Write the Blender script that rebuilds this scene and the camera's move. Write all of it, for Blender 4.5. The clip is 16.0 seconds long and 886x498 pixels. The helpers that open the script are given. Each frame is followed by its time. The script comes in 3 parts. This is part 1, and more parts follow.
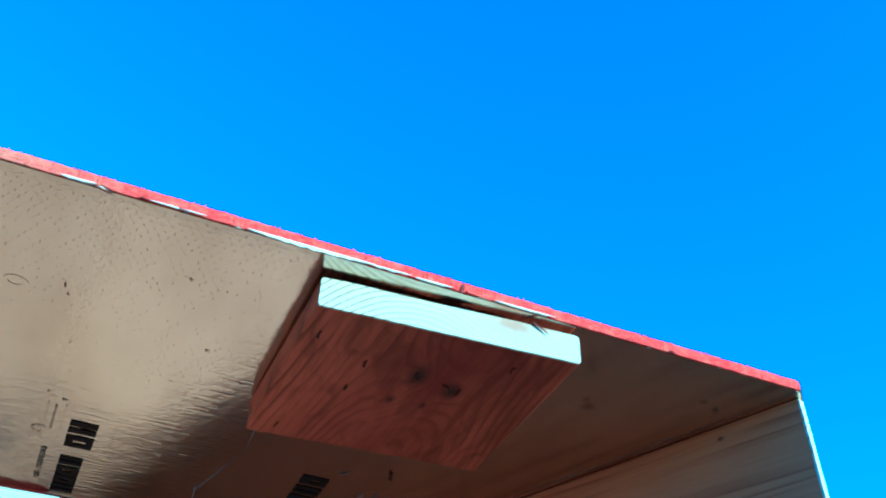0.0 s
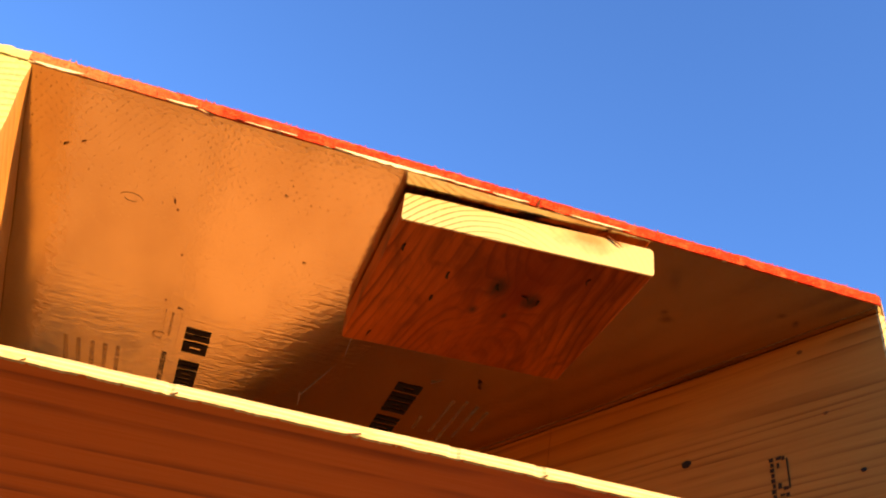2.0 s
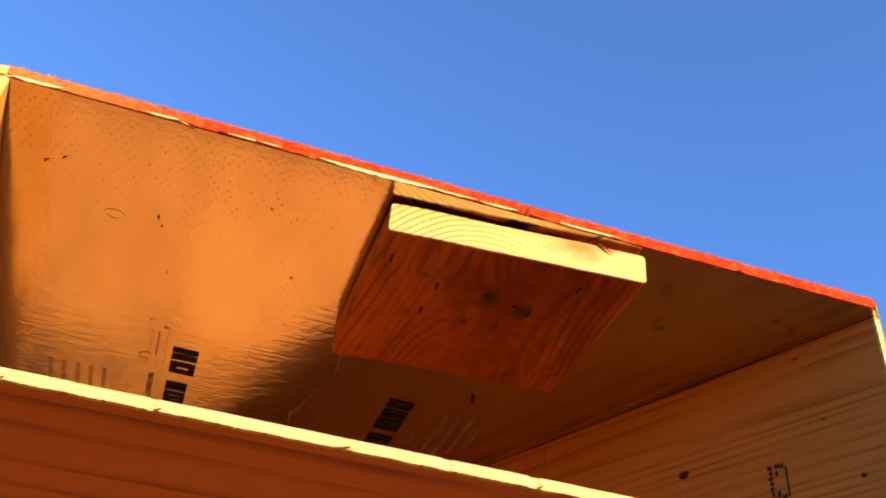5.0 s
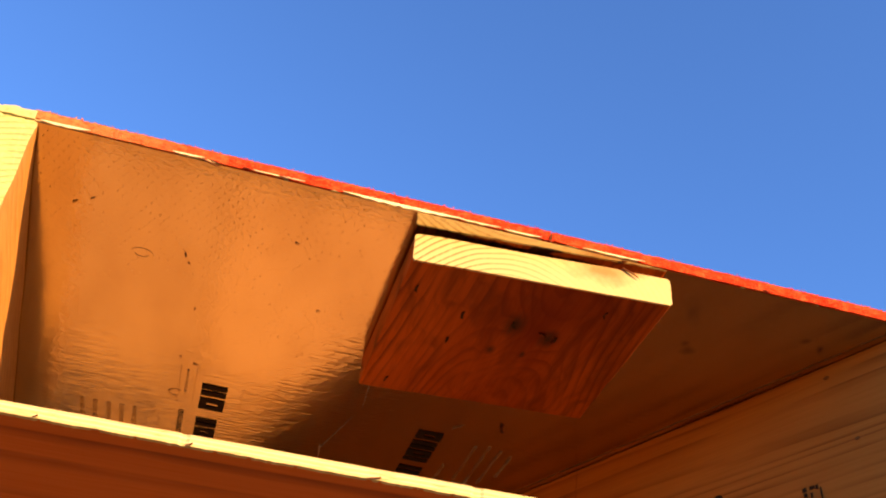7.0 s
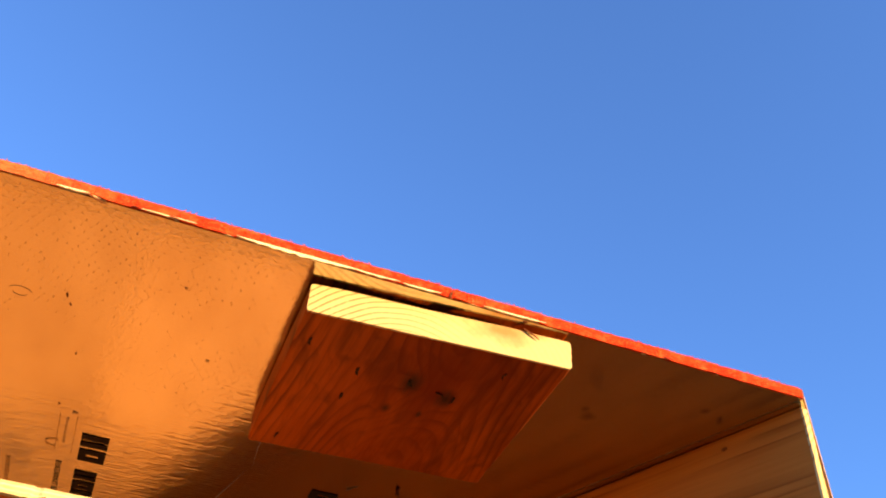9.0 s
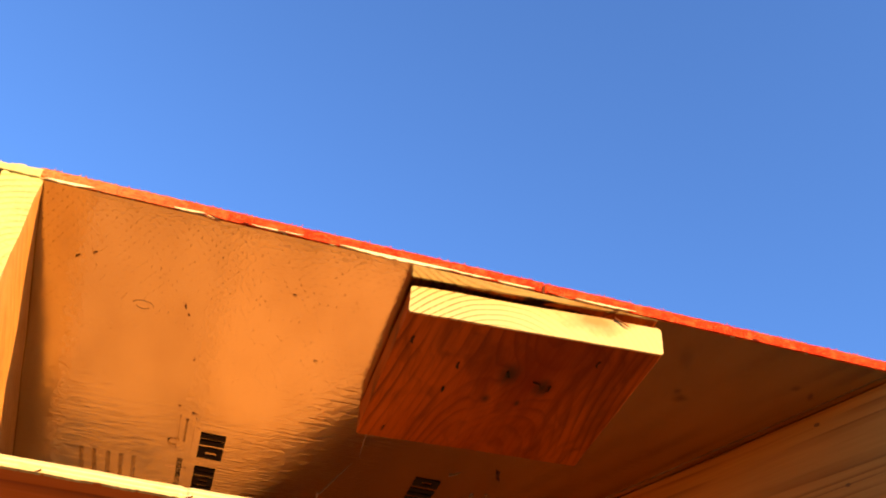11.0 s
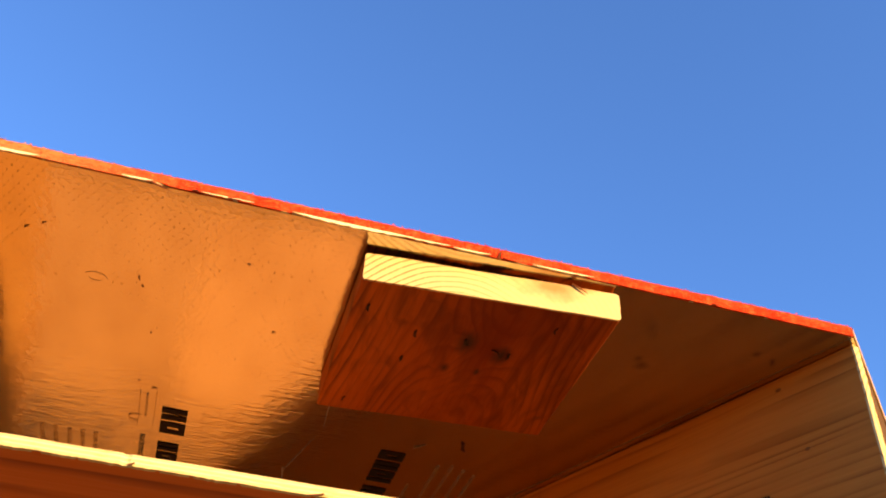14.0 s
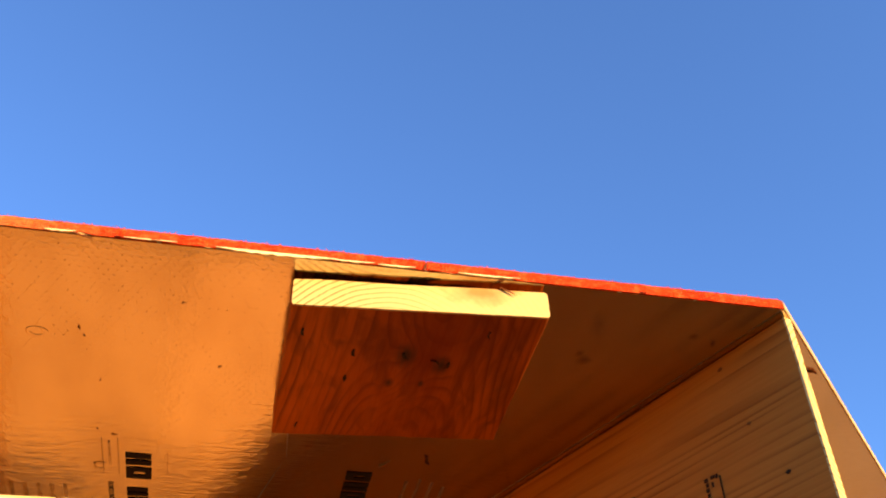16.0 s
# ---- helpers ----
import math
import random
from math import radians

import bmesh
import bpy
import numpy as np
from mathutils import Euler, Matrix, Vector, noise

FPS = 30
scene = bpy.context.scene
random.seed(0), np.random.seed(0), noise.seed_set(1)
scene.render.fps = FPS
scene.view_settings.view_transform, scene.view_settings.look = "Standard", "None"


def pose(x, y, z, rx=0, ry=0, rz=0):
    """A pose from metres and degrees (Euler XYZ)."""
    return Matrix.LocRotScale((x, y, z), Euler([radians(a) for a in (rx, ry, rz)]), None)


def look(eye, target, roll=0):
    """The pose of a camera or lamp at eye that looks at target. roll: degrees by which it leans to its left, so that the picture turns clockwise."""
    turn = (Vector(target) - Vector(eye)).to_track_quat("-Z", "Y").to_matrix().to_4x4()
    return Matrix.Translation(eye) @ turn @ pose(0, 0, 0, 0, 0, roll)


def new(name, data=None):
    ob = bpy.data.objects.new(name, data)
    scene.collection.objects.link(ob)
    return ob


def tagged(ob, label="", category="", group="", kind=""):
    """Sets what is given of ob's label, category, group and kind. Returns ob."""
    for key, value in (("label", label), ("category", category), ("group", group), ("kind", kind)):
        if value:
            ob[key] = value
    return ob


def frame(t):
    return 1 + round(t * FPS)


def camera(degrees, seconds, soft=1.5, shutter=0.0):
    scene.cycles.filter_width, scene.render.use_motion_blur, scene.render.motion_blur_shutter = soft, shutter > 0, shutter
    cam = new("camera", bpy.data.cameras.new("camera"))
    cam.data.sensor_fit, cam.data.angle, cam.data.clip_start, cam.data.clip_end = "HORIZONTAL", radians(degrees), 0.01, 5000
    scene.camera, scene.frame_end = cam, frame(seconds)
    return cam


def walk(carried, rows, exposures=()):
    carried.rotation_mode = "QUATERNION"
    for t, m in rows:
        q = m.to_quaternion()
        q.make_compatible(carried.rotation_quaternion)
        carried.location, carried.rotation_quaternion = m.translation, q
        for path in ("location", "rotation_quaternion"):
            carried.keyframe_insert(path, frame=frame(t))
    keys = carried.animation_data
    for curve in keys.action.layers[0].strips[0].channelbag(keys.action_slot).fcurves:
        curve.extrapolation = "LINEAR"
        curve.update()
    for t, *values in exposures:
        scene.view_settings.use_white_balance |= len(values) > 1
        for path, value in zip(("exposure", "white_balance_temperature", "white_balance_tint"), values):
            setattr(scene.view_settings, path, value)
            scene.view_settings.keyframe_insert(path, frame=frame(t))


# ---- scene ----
S = 1.06          # scale of the fitted plan to true lumber sizes
PITCH = 1.0       # low-slope roof, degrees
ROOF = pose(0, 0, 2.45, PITCH, 0, 0)


def at_roof(eye, target, roll):
    return ROOF @ look(Vector(eye) * S, Vector(target) * S, roll)


cam = camera(49.0, 16.0, soft=2.0)
PATH = [
    (0, (-0.264, -0.567, -0.476), (0.346, 0.843, 0.805), 1.4),
    (0.5, (-0.253, -0.598, -0.479), (0.346, 0.926, 0.669), 2.4),
    (1, (-0.239, -0.614, -0.493), (0.267, 0.929, 0.674), 4.8),
    (1.5, (-0.233, -0.603, -0.5), (0.283, 0.967, 0.626), 3.9),
    (2, (-0.243, -0.604, -0.512), (0.182, 0.971, 0.644), 6.3),
    (2.5, (-0.258, -0.603, -0.514), (0.16, 0.974, 0.642), 5.0),
    (3, (-0.254, -0.608, -0.518), (0.139, 0.962, 0.657), 4.8),
    (3.2, (-0.256, -0.602, -0.521), (0.168, 0.95, 0.666), 4.3),
    (5.3, (-0.227, -0.59, -0.512), (0.2, 0.954, 0.685), 5.1),
    (5.5, (-0.223, -0.596, -0.515), (0.189, 0.949, 0.688), 5.7),
    (6, (-0.241, -0.596, -0.52), (0.158, 0.946, 0.689), 5.9),
    (6.5, (-0.241, -0.59, -0.514), (0.159, 0.919, 0.736), 3.4),
    (7, (-0.236, -0.592, -0.516), (0.132, 0.932, 0.725), 4.4),
    (7.5, (-0.245, -0.598, -0.532), (0.209, 0.892, 0.723), 4.9),
    (8, (-0.228, -0.597, -0.531), (0.269, 0.863, 0.741), 4.3),
    (8.5, (-0.218, -0.579, -0.52), (0.277, 0.884, 0.751), 4.7),
    (9, (-0.21, -0.578, -0.503), (0.274, 0.823, 0.839), 3.5),
    (9.2, (-0.216, -0.576, -0.508), (0.183, 0.843, 0.844), 5.8),
    (11.3, (-0.241, -0.616, -0.526), (0.113, 0.862, 0.774), 4.2),
    (11.5, (-0.248, -0.62, -0.532), (0.093, 0.866, 0.763), 5.6),
    (12, (-0.317, -0.667, -0.533), (0.046, 0.862, 0.704), 2.7),
    (12.5, (-0.321, -0.687, -0.525), (0.088, 0.816, 0.728), 2.6),
    (13, (-0.241, -0.65, -0.525), (0.122, 0.857, 0.739), 4.3),
    (13.5, (-0.22, -0.617, -0.529), (0.169, 0.872, 0.748), 3.6),
    (14, (-0.208, -0.604, -0.524), (0.178, 0.882, 0.758), 2.9),
    (14.5, (-0.22, -0.606, -0.526), (0.078, 0.878, 0.781), 4.1),
    (15, (-0.246, -0.615, -0.534), (0.167, 0.881, 0.728), 1.4),
    (15.5, (-0.255, -0.625, -0.551), (0.202, 0.875, 0.69), 1.6),
    (16, (-0.149, -0.63, -0.541), (0.233, 0.828, 0.774), -3.4),
]
EXPOSURES = [
    (0.0, 2.04, 2460, -17), (0.1, 2.00, 2460, -17), (0.2, 1.94, 4400, -4), (0.3, 1.92, 7600, 15), (0.5, 1.94, 8000, 19),
    (1.5, 2.06, 8000, 19), (3.0, 1.92, 8000, 19), (6.0, 1.98, 8000, 20), (7.0, 1.90, 8000, 20), (7.5, 1.97, 8000, 20), (8.5, 2.08, 8150, 19), (9.2, 2.04, 8250, 19), (11.3, 2.00, 8350, 19), (12.0, 1.66, 7800, 20), (12.4, 1.39, 7600, 20),
    (12.7, 1.41, 7700, 20), (13.0, 1.60, 8250, 20), (13.5, 1.84, 8300, 19), (14.5, 2.04, 8350, 18), (15.5, 1.84, 8450, 18), (16.0, 1.99, 8700, 19),
]
walk(cam, [(t, at_roof(eye, target, roll)) for t, eye, target, roll in PATH], EXPOSURES)

# ---- light ----
SUN_DIR = (ROOF.to_3x3() @ Vector((0.66, -1.0, 0.235))).normalized()   # towards the sun
SUN_ELEV = math.asin(SUN_DIR.z)
world = bpy.data.worlds.new("world")
scene.world = world
world.use_nodes = True
wn, wl = world.node_tree.nodes, world.node_tree.links
sky = wn.new("ShaderNodeTexSky")
sky.sky_type = "NISHITA"
sky.sun_disc = False
sky.sun_elevation = max(SUN_ELEV, radians(7))
sky.sun_rotation = math.atan2(SUN_DIR.x, SUN_DIR.y)
sky.altitude = 1500
sky.dust_density = 0.0
sky.ozone_density = 7.0
wl.new(sky.outputs[0], wn["Background"].inputs[0])
wn["Background"].inputs[1].default_value = 0.15
sun_data = bpy.data.lights.new("sun", "SUN")
sun_data.energy = 4.1
sun_data.angle = radians(0.5)
sun_data.color = (1.0, 0.63, 0.26)
sun = new("sun", sun_data)
sun.matrix_world = Matrix.Translation((0, 0, 12)) @ (-SUN_DIR).to_track_quat("-Z", "Y").to_matrix().to_4x4()


# ---- materials ----
class Nodes:
    """Short hand for a node material."""

    def __init__(self, name, rough=0.6, metal=0.0, spec=0.4):
        self.mat = bpy.data.materials.new(name)
        self.mat.use_nodes = True
        self.t = self.mat.node_tree
        self.bsdf = self.t.nodes["Principled BSDF"]
        self.bsdf.inputs["Roughness"].default_value = rough
        self.bsdf.inputs["Metallic"].default_value = metal
        self.bsdf.inputs["Specular IOR Level"].default_value = spec
        self.obj = self.t.nodes.new("ShaderNodeTexCoord").outputs["Object"]

    def put(self, socket, value):
        if isinstance(value, (int, float, tuple, list)):
            socket.default_value = value
        else:
            self.t.links.new(value, socket)

    def math(self, op, a, b=0.0, c=0.0):
        n = self.t.nodes.new("ShaderNodeMath")
        n.operation = op
        for i, v in enumerate((a, b, c)):
            self.put(n.inputs[i], v)
        return n.outputs[0]

    def coords(self, loc=(0, 0, 0), scale=(1, 1, 1), rot=(0, 0, 0), src=None):
        n = self.t.nodes.new("ShaderNodeMapping")
        n.inputs["Location"].default_value = loc
        n.inputs["Rotation"].default_value = rot
        n.inputs["Scale"].default_value = scale
        self.put(n.inputs["Vector"], src or self.obj)
        return n.outputs[0]

    def noise(self, vec, scale, detail=3.0, rough=0.55):
        n = self.t.nodes.new("ShaderNodeTexNoise")
        self.put(n.inputs["Vector"], vec)
        n.inputs["Scale"].default_value = scale
        n.inputs["Detail"].default_value = detail
        n.inputs["Roughness"].default_value = rough
        return n.outputs[0]

    def ramp(self, fac, stops):
        n = self.t.nodes.new("ShaderNodeValToRGB")
        el = n.color_ramp.elements
        while len(el) < len(stops):
            el.new(0.5)
        for e, (p, c) in zip(el, stops):
            e.position = p
            e.color = (*c, 1) if len(c) == 3 else c
        self.put(n.inputs[0], fac)
        return n.outputs[0]

    def span(self, v, a, b, lo=0.0, hi=1.0):
        n = self.t.nodes.new("ShaderNodeMapRange")
        for i, x in enumerate((v, a, b, lo, hi)):
            self.put(n.inputs[i], x)
        return n.outputs[0]

    def mix(self, fac, a, b, mode="MIX"):
        n = self.t.nodes.new("ShaderNodeMix")
        n.data_type, n.blend_type = "RGBA", mode
        for i, v in ((0, fac), (6, a), (7, b)):
            self.put(n.inputs[i], (*v, 1) if isinstance(v, tuple) and len(v) == 3 else v)
        return n.outputs[2]

    def split(self, vec):
        n = self.t.nodes.new("ShaderNodeSeparateXYZ")
        self.put(n.inputs[0], vec)
        return n.outputs

    def finish(self, color, bump=None, strength=0.3, dist=0.001, rough=None):
        self.put(self.bsdf.inputs["Base Color"], color)
        if rough is not None:
            self.put(self.bsdf.inputs["Roughness"], rough)
        if bump is not None:
            b = self.t.nodes.new("ShaderNodeBump")
            b.inputs["Strength"].default_value = strength
            b.inputs["Distance"].default_value = dist
            self.put(b.inputs["Height"], bump)
            self.put(self.bsdf.inputs["Normal"], b.outputs[0])
        return self.mat


def wood(name, light, dark, along, pith, ring=0.006, wander=0.02, knots=(), rough=0.55, shade=0.55, stretch=0.12, fine=1.0, turn=0.0, heart=None, saw=False, wave=2.4, swirl=1.6, knot_dark=0.6, taper=0.0, streak=0.0):
    """Sawn softwood: growth rings round a pith line along one axis, bent by slow noise and round knots."""
    n = Nodes(name, rough=rough, spec=0.12)
    ax = "xyz".index(along)
    if turn:
        n.obj = n.coords(rot=(0, 0, radians(turn)))
    squash = [1.0, 1.0, 1.0]
    squash[ax] = stretch
    slow = n.noise(n.coords(scale=tuple(squash)), 7.0, 2.0)
    fine_n = n.noise(n.coords(scale=tuple(0.03 if i == ax else 1.0 for i in range(3))), 420.0, 3.0, 0.6)
    p = n.split(n.coords(loc=tuple(-v for v in pith)))
    across = [p[i] for i in range(3) if i != ax]
    r = n.math("SQRT", n.math("ADD", n.math("MULTIPLY", across[0], across[0]), n.math("MULTIPLY", across[1], across[1])))
    if taper:
        # the tree narrows along the stick, which draws arches on a flat-sawn face
        r = n.math("ADD", r, n.math("MULTIPLY", p[ax], -taper))
    r = n.math("ADD", r, n.math("MULTIPLY", n.math("SUBTRACT", slow, 0.5), wander))
    mid = n.noise(n.coords(loc=(3.1, 1.7, 0.4), scale=tuple(stretch * 0.8 if i == ax else 1.0 for i in range(3))), 34.0, 2.0)
    r = n.math("ADD", r, n.math("MULTIPLY", n.math("SUBTRACT", mid, 0.5), ring * wave))
    dark_knot = None
    for kx, ky, kz, kr in knots:
        k = n.split(n.coords(loc=(-kx, -ky, -kz)))
        parts = [n.math("MULTIPLY", k[i], 0.55 if i == ax else 1.0) for i in range(3)]
        d = n.math("SQRT", n.math("ADD", n.math("ADD", n.math("MULTIPLY", parts[0], parts[0]), n.math("MULTIPLY", parts[1], parts[1])),
                                  n.math("MULTIPLY", parts[2], parts[2])))
        near = n.math("POWER", 2.718, n.math("MULTIPLY", n.math("DIVIDE", d, kr * 2.2), -1.0))
        r = n.math("ADD", r, n.math("MULTIPLY", near, kr * swirl))
        core = n.span(n.math("ADD", d, n.math("MULTIPLY", n.math("SUBTRACT", fine_n, 0.5), kr * 0.6)), kr * 0.15, kr * 0.95, 1.0, 0.0)
        dark_knot = core if dark_knot is None else n.math("MAXIMUM", dark_knot, core)
    phase = n.math("FRACT", n.math("DIVIDE", r, ring))
    late = n.math("MULTIPLY", n.span(phase, 0.5, 0.9), n.span(phase, 0.93, 1.0, 1.0, 0.0))
    late = n.math("MULTIPLY", late, n.span(n.noise(n.coords(scale=tuple(0.3 if i == ax else 1.0 for i in range(3))), 22.0, 2.0), 0.35, 0.62, 0.12, 1.0))
    col = n.mix(n.math("MULTIPLY", late, shade), light, dark)
    col = n.mix(n.span(fine_n, 0.35, 0.7, 0.0, 0.35 * fine), col, tuple(c * 0.62 for c in light), "MIX")
    blotch = n.noise(n.coords(scale=tuple(0.35 if i == ax else 1.0 for i in range(3))), 16.0, 4.0, 0.6)
    col = n.mix(n.span(blotch, 0.4, 0.75, 0.0, 0.35), col, tuple(c * f for c, f in zip(light, (0.72, 0.6, 0.5))))
    if streak:
        # long soft resin streaks that wander with the grain
        bend = n.noise(n.obj, 9.0, 2.0)
        q = n.split(n.coords(scale=tuple(0.07 if i == ax else 1.0 for i in range(3))))
        c = n.t.nodes.new("ShaderNodeCombineXYZ")
        for i in range(3):
            n.put(c.inputs[i], q[i] if i == ax else n.math("ADD", q[i], n.math("MULTIPLY", bend, 0.06)))
        st = n.noise(c.outputs[0], 62.0, 3.0, 0.55)
        col = n.mix(n.span(st, 0.48, 0.72, 0.0, streak), col, tuple(v * 0.28 for v in light))
    if saw:
        s = n.noise(n.coords(scale=(0.25, 1.0, 1.0), rot=(0, radians(18), 0)), 520.0, 2.0, 0.6)
        col = n.mix(n.span(s, 0.34, 0.46, 0.3, 0.0), col, dark)
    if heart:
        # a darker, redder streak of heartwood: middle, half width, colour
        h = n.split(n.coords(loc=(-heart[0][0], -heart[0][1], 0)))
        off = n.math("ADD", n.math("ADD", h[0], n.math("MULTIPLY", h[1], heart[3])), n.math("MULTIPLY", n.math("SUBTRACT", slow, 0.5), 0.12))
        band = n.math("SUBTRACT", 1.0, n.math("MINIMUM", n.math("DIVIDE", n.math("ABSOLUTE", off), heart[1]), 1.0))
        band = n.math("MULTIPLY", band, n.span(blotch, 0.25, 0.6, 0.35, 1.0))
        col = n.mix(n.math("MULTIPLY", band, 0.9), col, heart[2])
    if dark_knot is not None:
        col = n.mix(n.math("MULTIPLY", dark_knot, knot_dark), col, (0.04, 0.013, 0.006))
    height = n.math("ADD", n.math("MULTIPLY", fine_n, 0.6), n.math("MULTIPLY", late, 0.12))
    return n.finish(col, height, 0.35, 0.0008, rough=n.span(fine_n, 0.2, 0.8, rough - 0.1, rough + 0.15))


def end_grain_material(name, light, dark, pith, ring, blotches):
    """Planed end grain: thin arcs round a pith, clearest on the side with no heartwood, and pinkish resin blotches."""
    n = Nodes(name, rough=0.6, spec=0.12)
    slow = n.noise(n.obj, 14.0, 2.0)
    fine = n.noise(n.obj, 900.0, 3.0, 0.6)
    fleck = n.noise(n.coords(scale=(1.0, 1.0, 0.25)), 260.0, 3.0, 0.6)
    p = n.split(n.coords(loc=(-pith[0], 0, -pith[1])))
    r = n.math("SQRT", n.math("ADD", n.math("MULTIPLY", p[0], p[0]), n.math("MULTIPLY", p[2], p[2])))
    r = n.math("ADD", r, n.math("MULTIPLY", n.math("SUBTRACT", slow, 0.5), 0.008))
    phase = n.math("FRACT", n.math("DIVIDE", r, ring))
    late = n.math("MULTIPLY", n.span(phase, 0.55, 0.86), n.span(phase, 0.9, 1.0, 1.0, 0.0))
    late = n.math("MULTIPLY", late, n.span(p[0], -0.05, 0.06, 1.0, 0.12))
    late = n.math("MULTIPLY", late, n.span(fleck, 0.3, 0.5, 0.45, 1.0))
    col = n.mix(n.span(fine, 0.3, 0.7, 0.0, 0.3), light, tuple(c * 0.72 for c in light))
    col = n.mix(n.math("MULTIPLY", late, 0.85), col, dark)
    for bx, bz, br in blotches:
        k = n.split(n.coords(loc=(-bx, 0, -bz), scale=(1.0, 1.0, 1.9)))
        d = n.math("SQRT", n.math("ADD", n.math("MULTIPLY", k[0], k[0]), n.math("MULTIPLY", k[2], k[2])))
        d = n.math("ADD", d, n.math("MULTIPLY", n.math("SUBTRACT", n.noise(n.obj, 70.0, 3.0), 0.5), br * 1.4))
        col = n.mix(n.span(d, br * 0.1, br * 1.2, 0.85, 0.0), col, (0.27, 0.13, 0.045))
    return n.finish(col, n.math("ADD", fine, n.math("MULTIPLY", late, 0.3)), 0.4, 0.0006)


def foil_material(name="radiant_foil", turn=0.0, ripple=None):
    n = Nodes(name, rough=0.3, metal=1.0)
    if turn:
        n.obj = n.coords(rot=(0, 0, radians(turn)))
    # wrinkles drawn out along the panel's width, a fine crush over them
    streak = n.noise(n.coords(scale=(0.11, 1.0, 1.0)), 230.0, 2.0, 0.6)
    crush = n.noise(n.obj, 90.0, 3.0, 0.6)
    broad = n.noise(n.coords(scale=(1.0, 0.38, 1.0)), 11.0, 3.0, 0.6)
    stain = n.span(broad, 0.42, 0.68)
    col = n.mix(n.math("MULTIPLY", stain, 0.6), (0.60, 0.52, 0.43), (0.47, 0.375, 0.285))
    col = n.mix(n.span(n.noise(n.obj, 230.0, 2.0), 0.68, 0.8, 0.0, 0.5), col, (0.40, 0.33, 0.26))
    # soft dirt spots
    for sx, sy, sr in ((0.192, 0.115, 0.010), (0.184, 0.104, 0.006), (0.290, 0.058, 0.006)):
        k = n.split(n.coords(loc=(-sx, -sy, 0)))
        d = n.math("SQRT", n.math("ADD", n.math("MULTIPLY", k[0], k[0]), n.math("MULTIPLY", k[1], k[1])))
        d = n.math("ADD", d, n.math("MULTIPLY", n.math("SUBTRACT", crush, 0.5), sr))
        col = n.mix(n.span(d, 0.0, sr, 0.6, 0.0), col, (0.16, 0.10, 0.06))
    deep = ripple or n.math("ADD", n.span(n.split(n.obj)[1], 0.05, 0.45, 0.15, 1.25), n.span(n.split(n.obj)[0], -0.45, -0.40, 0.3, 0.0))
    streak = n.math("MULTIPLY", streak, n.math("MULTIPLY", n.span(broad, 0.35, 0.6, 0.35, 1.0), deep))
    height = n.math("ADD", n.math("MULTIPLY", streak, 0.65), n.math("MULTIPLY", crush, 0.4))
    rough = n.span(broad, 0.3, 0.7, 0.11, 0.17)
    return n.finish(col, height, 0.44, 0.0014, rough=rough)


def painted_edge_material():
    n = Nodes("red_edge_paint", rough=0.9, spec=0.05)
    f = n.noise(n.coords(scale=(0.3, 1, 1)), 520.0, 5.0, 0.7)
    g = n.noise(n.coords(scale=(0.5, 1, 1)), 1500.0, 3.0, 0.6)
    w = n.noise(n.obj, 38.0, 3.0)
    col = n.mix(n.span(w, 0.35, 0.7), (0.42, 0.020, 0.009), (0.54, 0.048, 0.018))
    col = n.mix(n.span(g, 0.5, 0.7, 0.0, 0.7), col, (0.60, 0.13, 0.045))
    col = n.mix(n.span(f, 0.60, 0.74, 0.0, 0.7), col, (0.52, 0.20, 0.07))
    col = n.mix(n.span(f, 0.30, 0.42, 0.8, 0.0), col, (0.14, 0.006, 0.003))
    m = n.noise(n.coords(scale=(0.6, 1, 1)), 150.0, 4.0, 0.7)
    col = n.mix(n.span(m, 0.5, 0.72, 0.0, 0.75), col, (0.50, 0.15, 0.05))
    col = n.mix(n.span(m, 0.28, 0.42, 0.6, 0.0), col, (0.20, 0.008, 0.004))
    # the brush ran dry towards the doubled rafter
    x = n.split(n.obj)[0]
    dry = n.math("MULTIPLY", n.span(x, -0.45, -0.27, 1.0, 0.0), n.span(x, -0.60, -0.58, 0.0, 1.0))
    dry = n.math("MULTIPLY", dry, n.span(f, 0.35, 0.55, 0.35, 1.0))
    col = n.mix(dry, col, (0.46, 0.20, 0.075))
    return n.finish(col, n.math("ADD", f, n.math("MULTIPLY", g, 0.5)), 1.0, 0.002)


def strand_material():
    n = Nodes("strand_board", rough=0.8, spec=0.2)
    f = n.noise(n.coords(scale=(0.2, 0.2, 1.4)), 300.0, 4.0, 0.7)
    v = n.t.nodes.new("ShaderNodeTexVoronoi")
    v.inputs["Scale"].default_value = 60
    n.put(v.inputs["Vector"], n.coords(scale=(0.45, 1, 2.0)))
    g = n.split(v.outputs["Color"])[0]
    col = n.mix(g, (0.40, 0.27, 0.13), (0.52, 0.38, 0.20))
    col = n.mix(n.span(f, 0.35, 0.55, 0.6, 0.0), col, (0.28, 0.17, 0.08))
    return n.finish(col, f, 0.7, 0.0015)


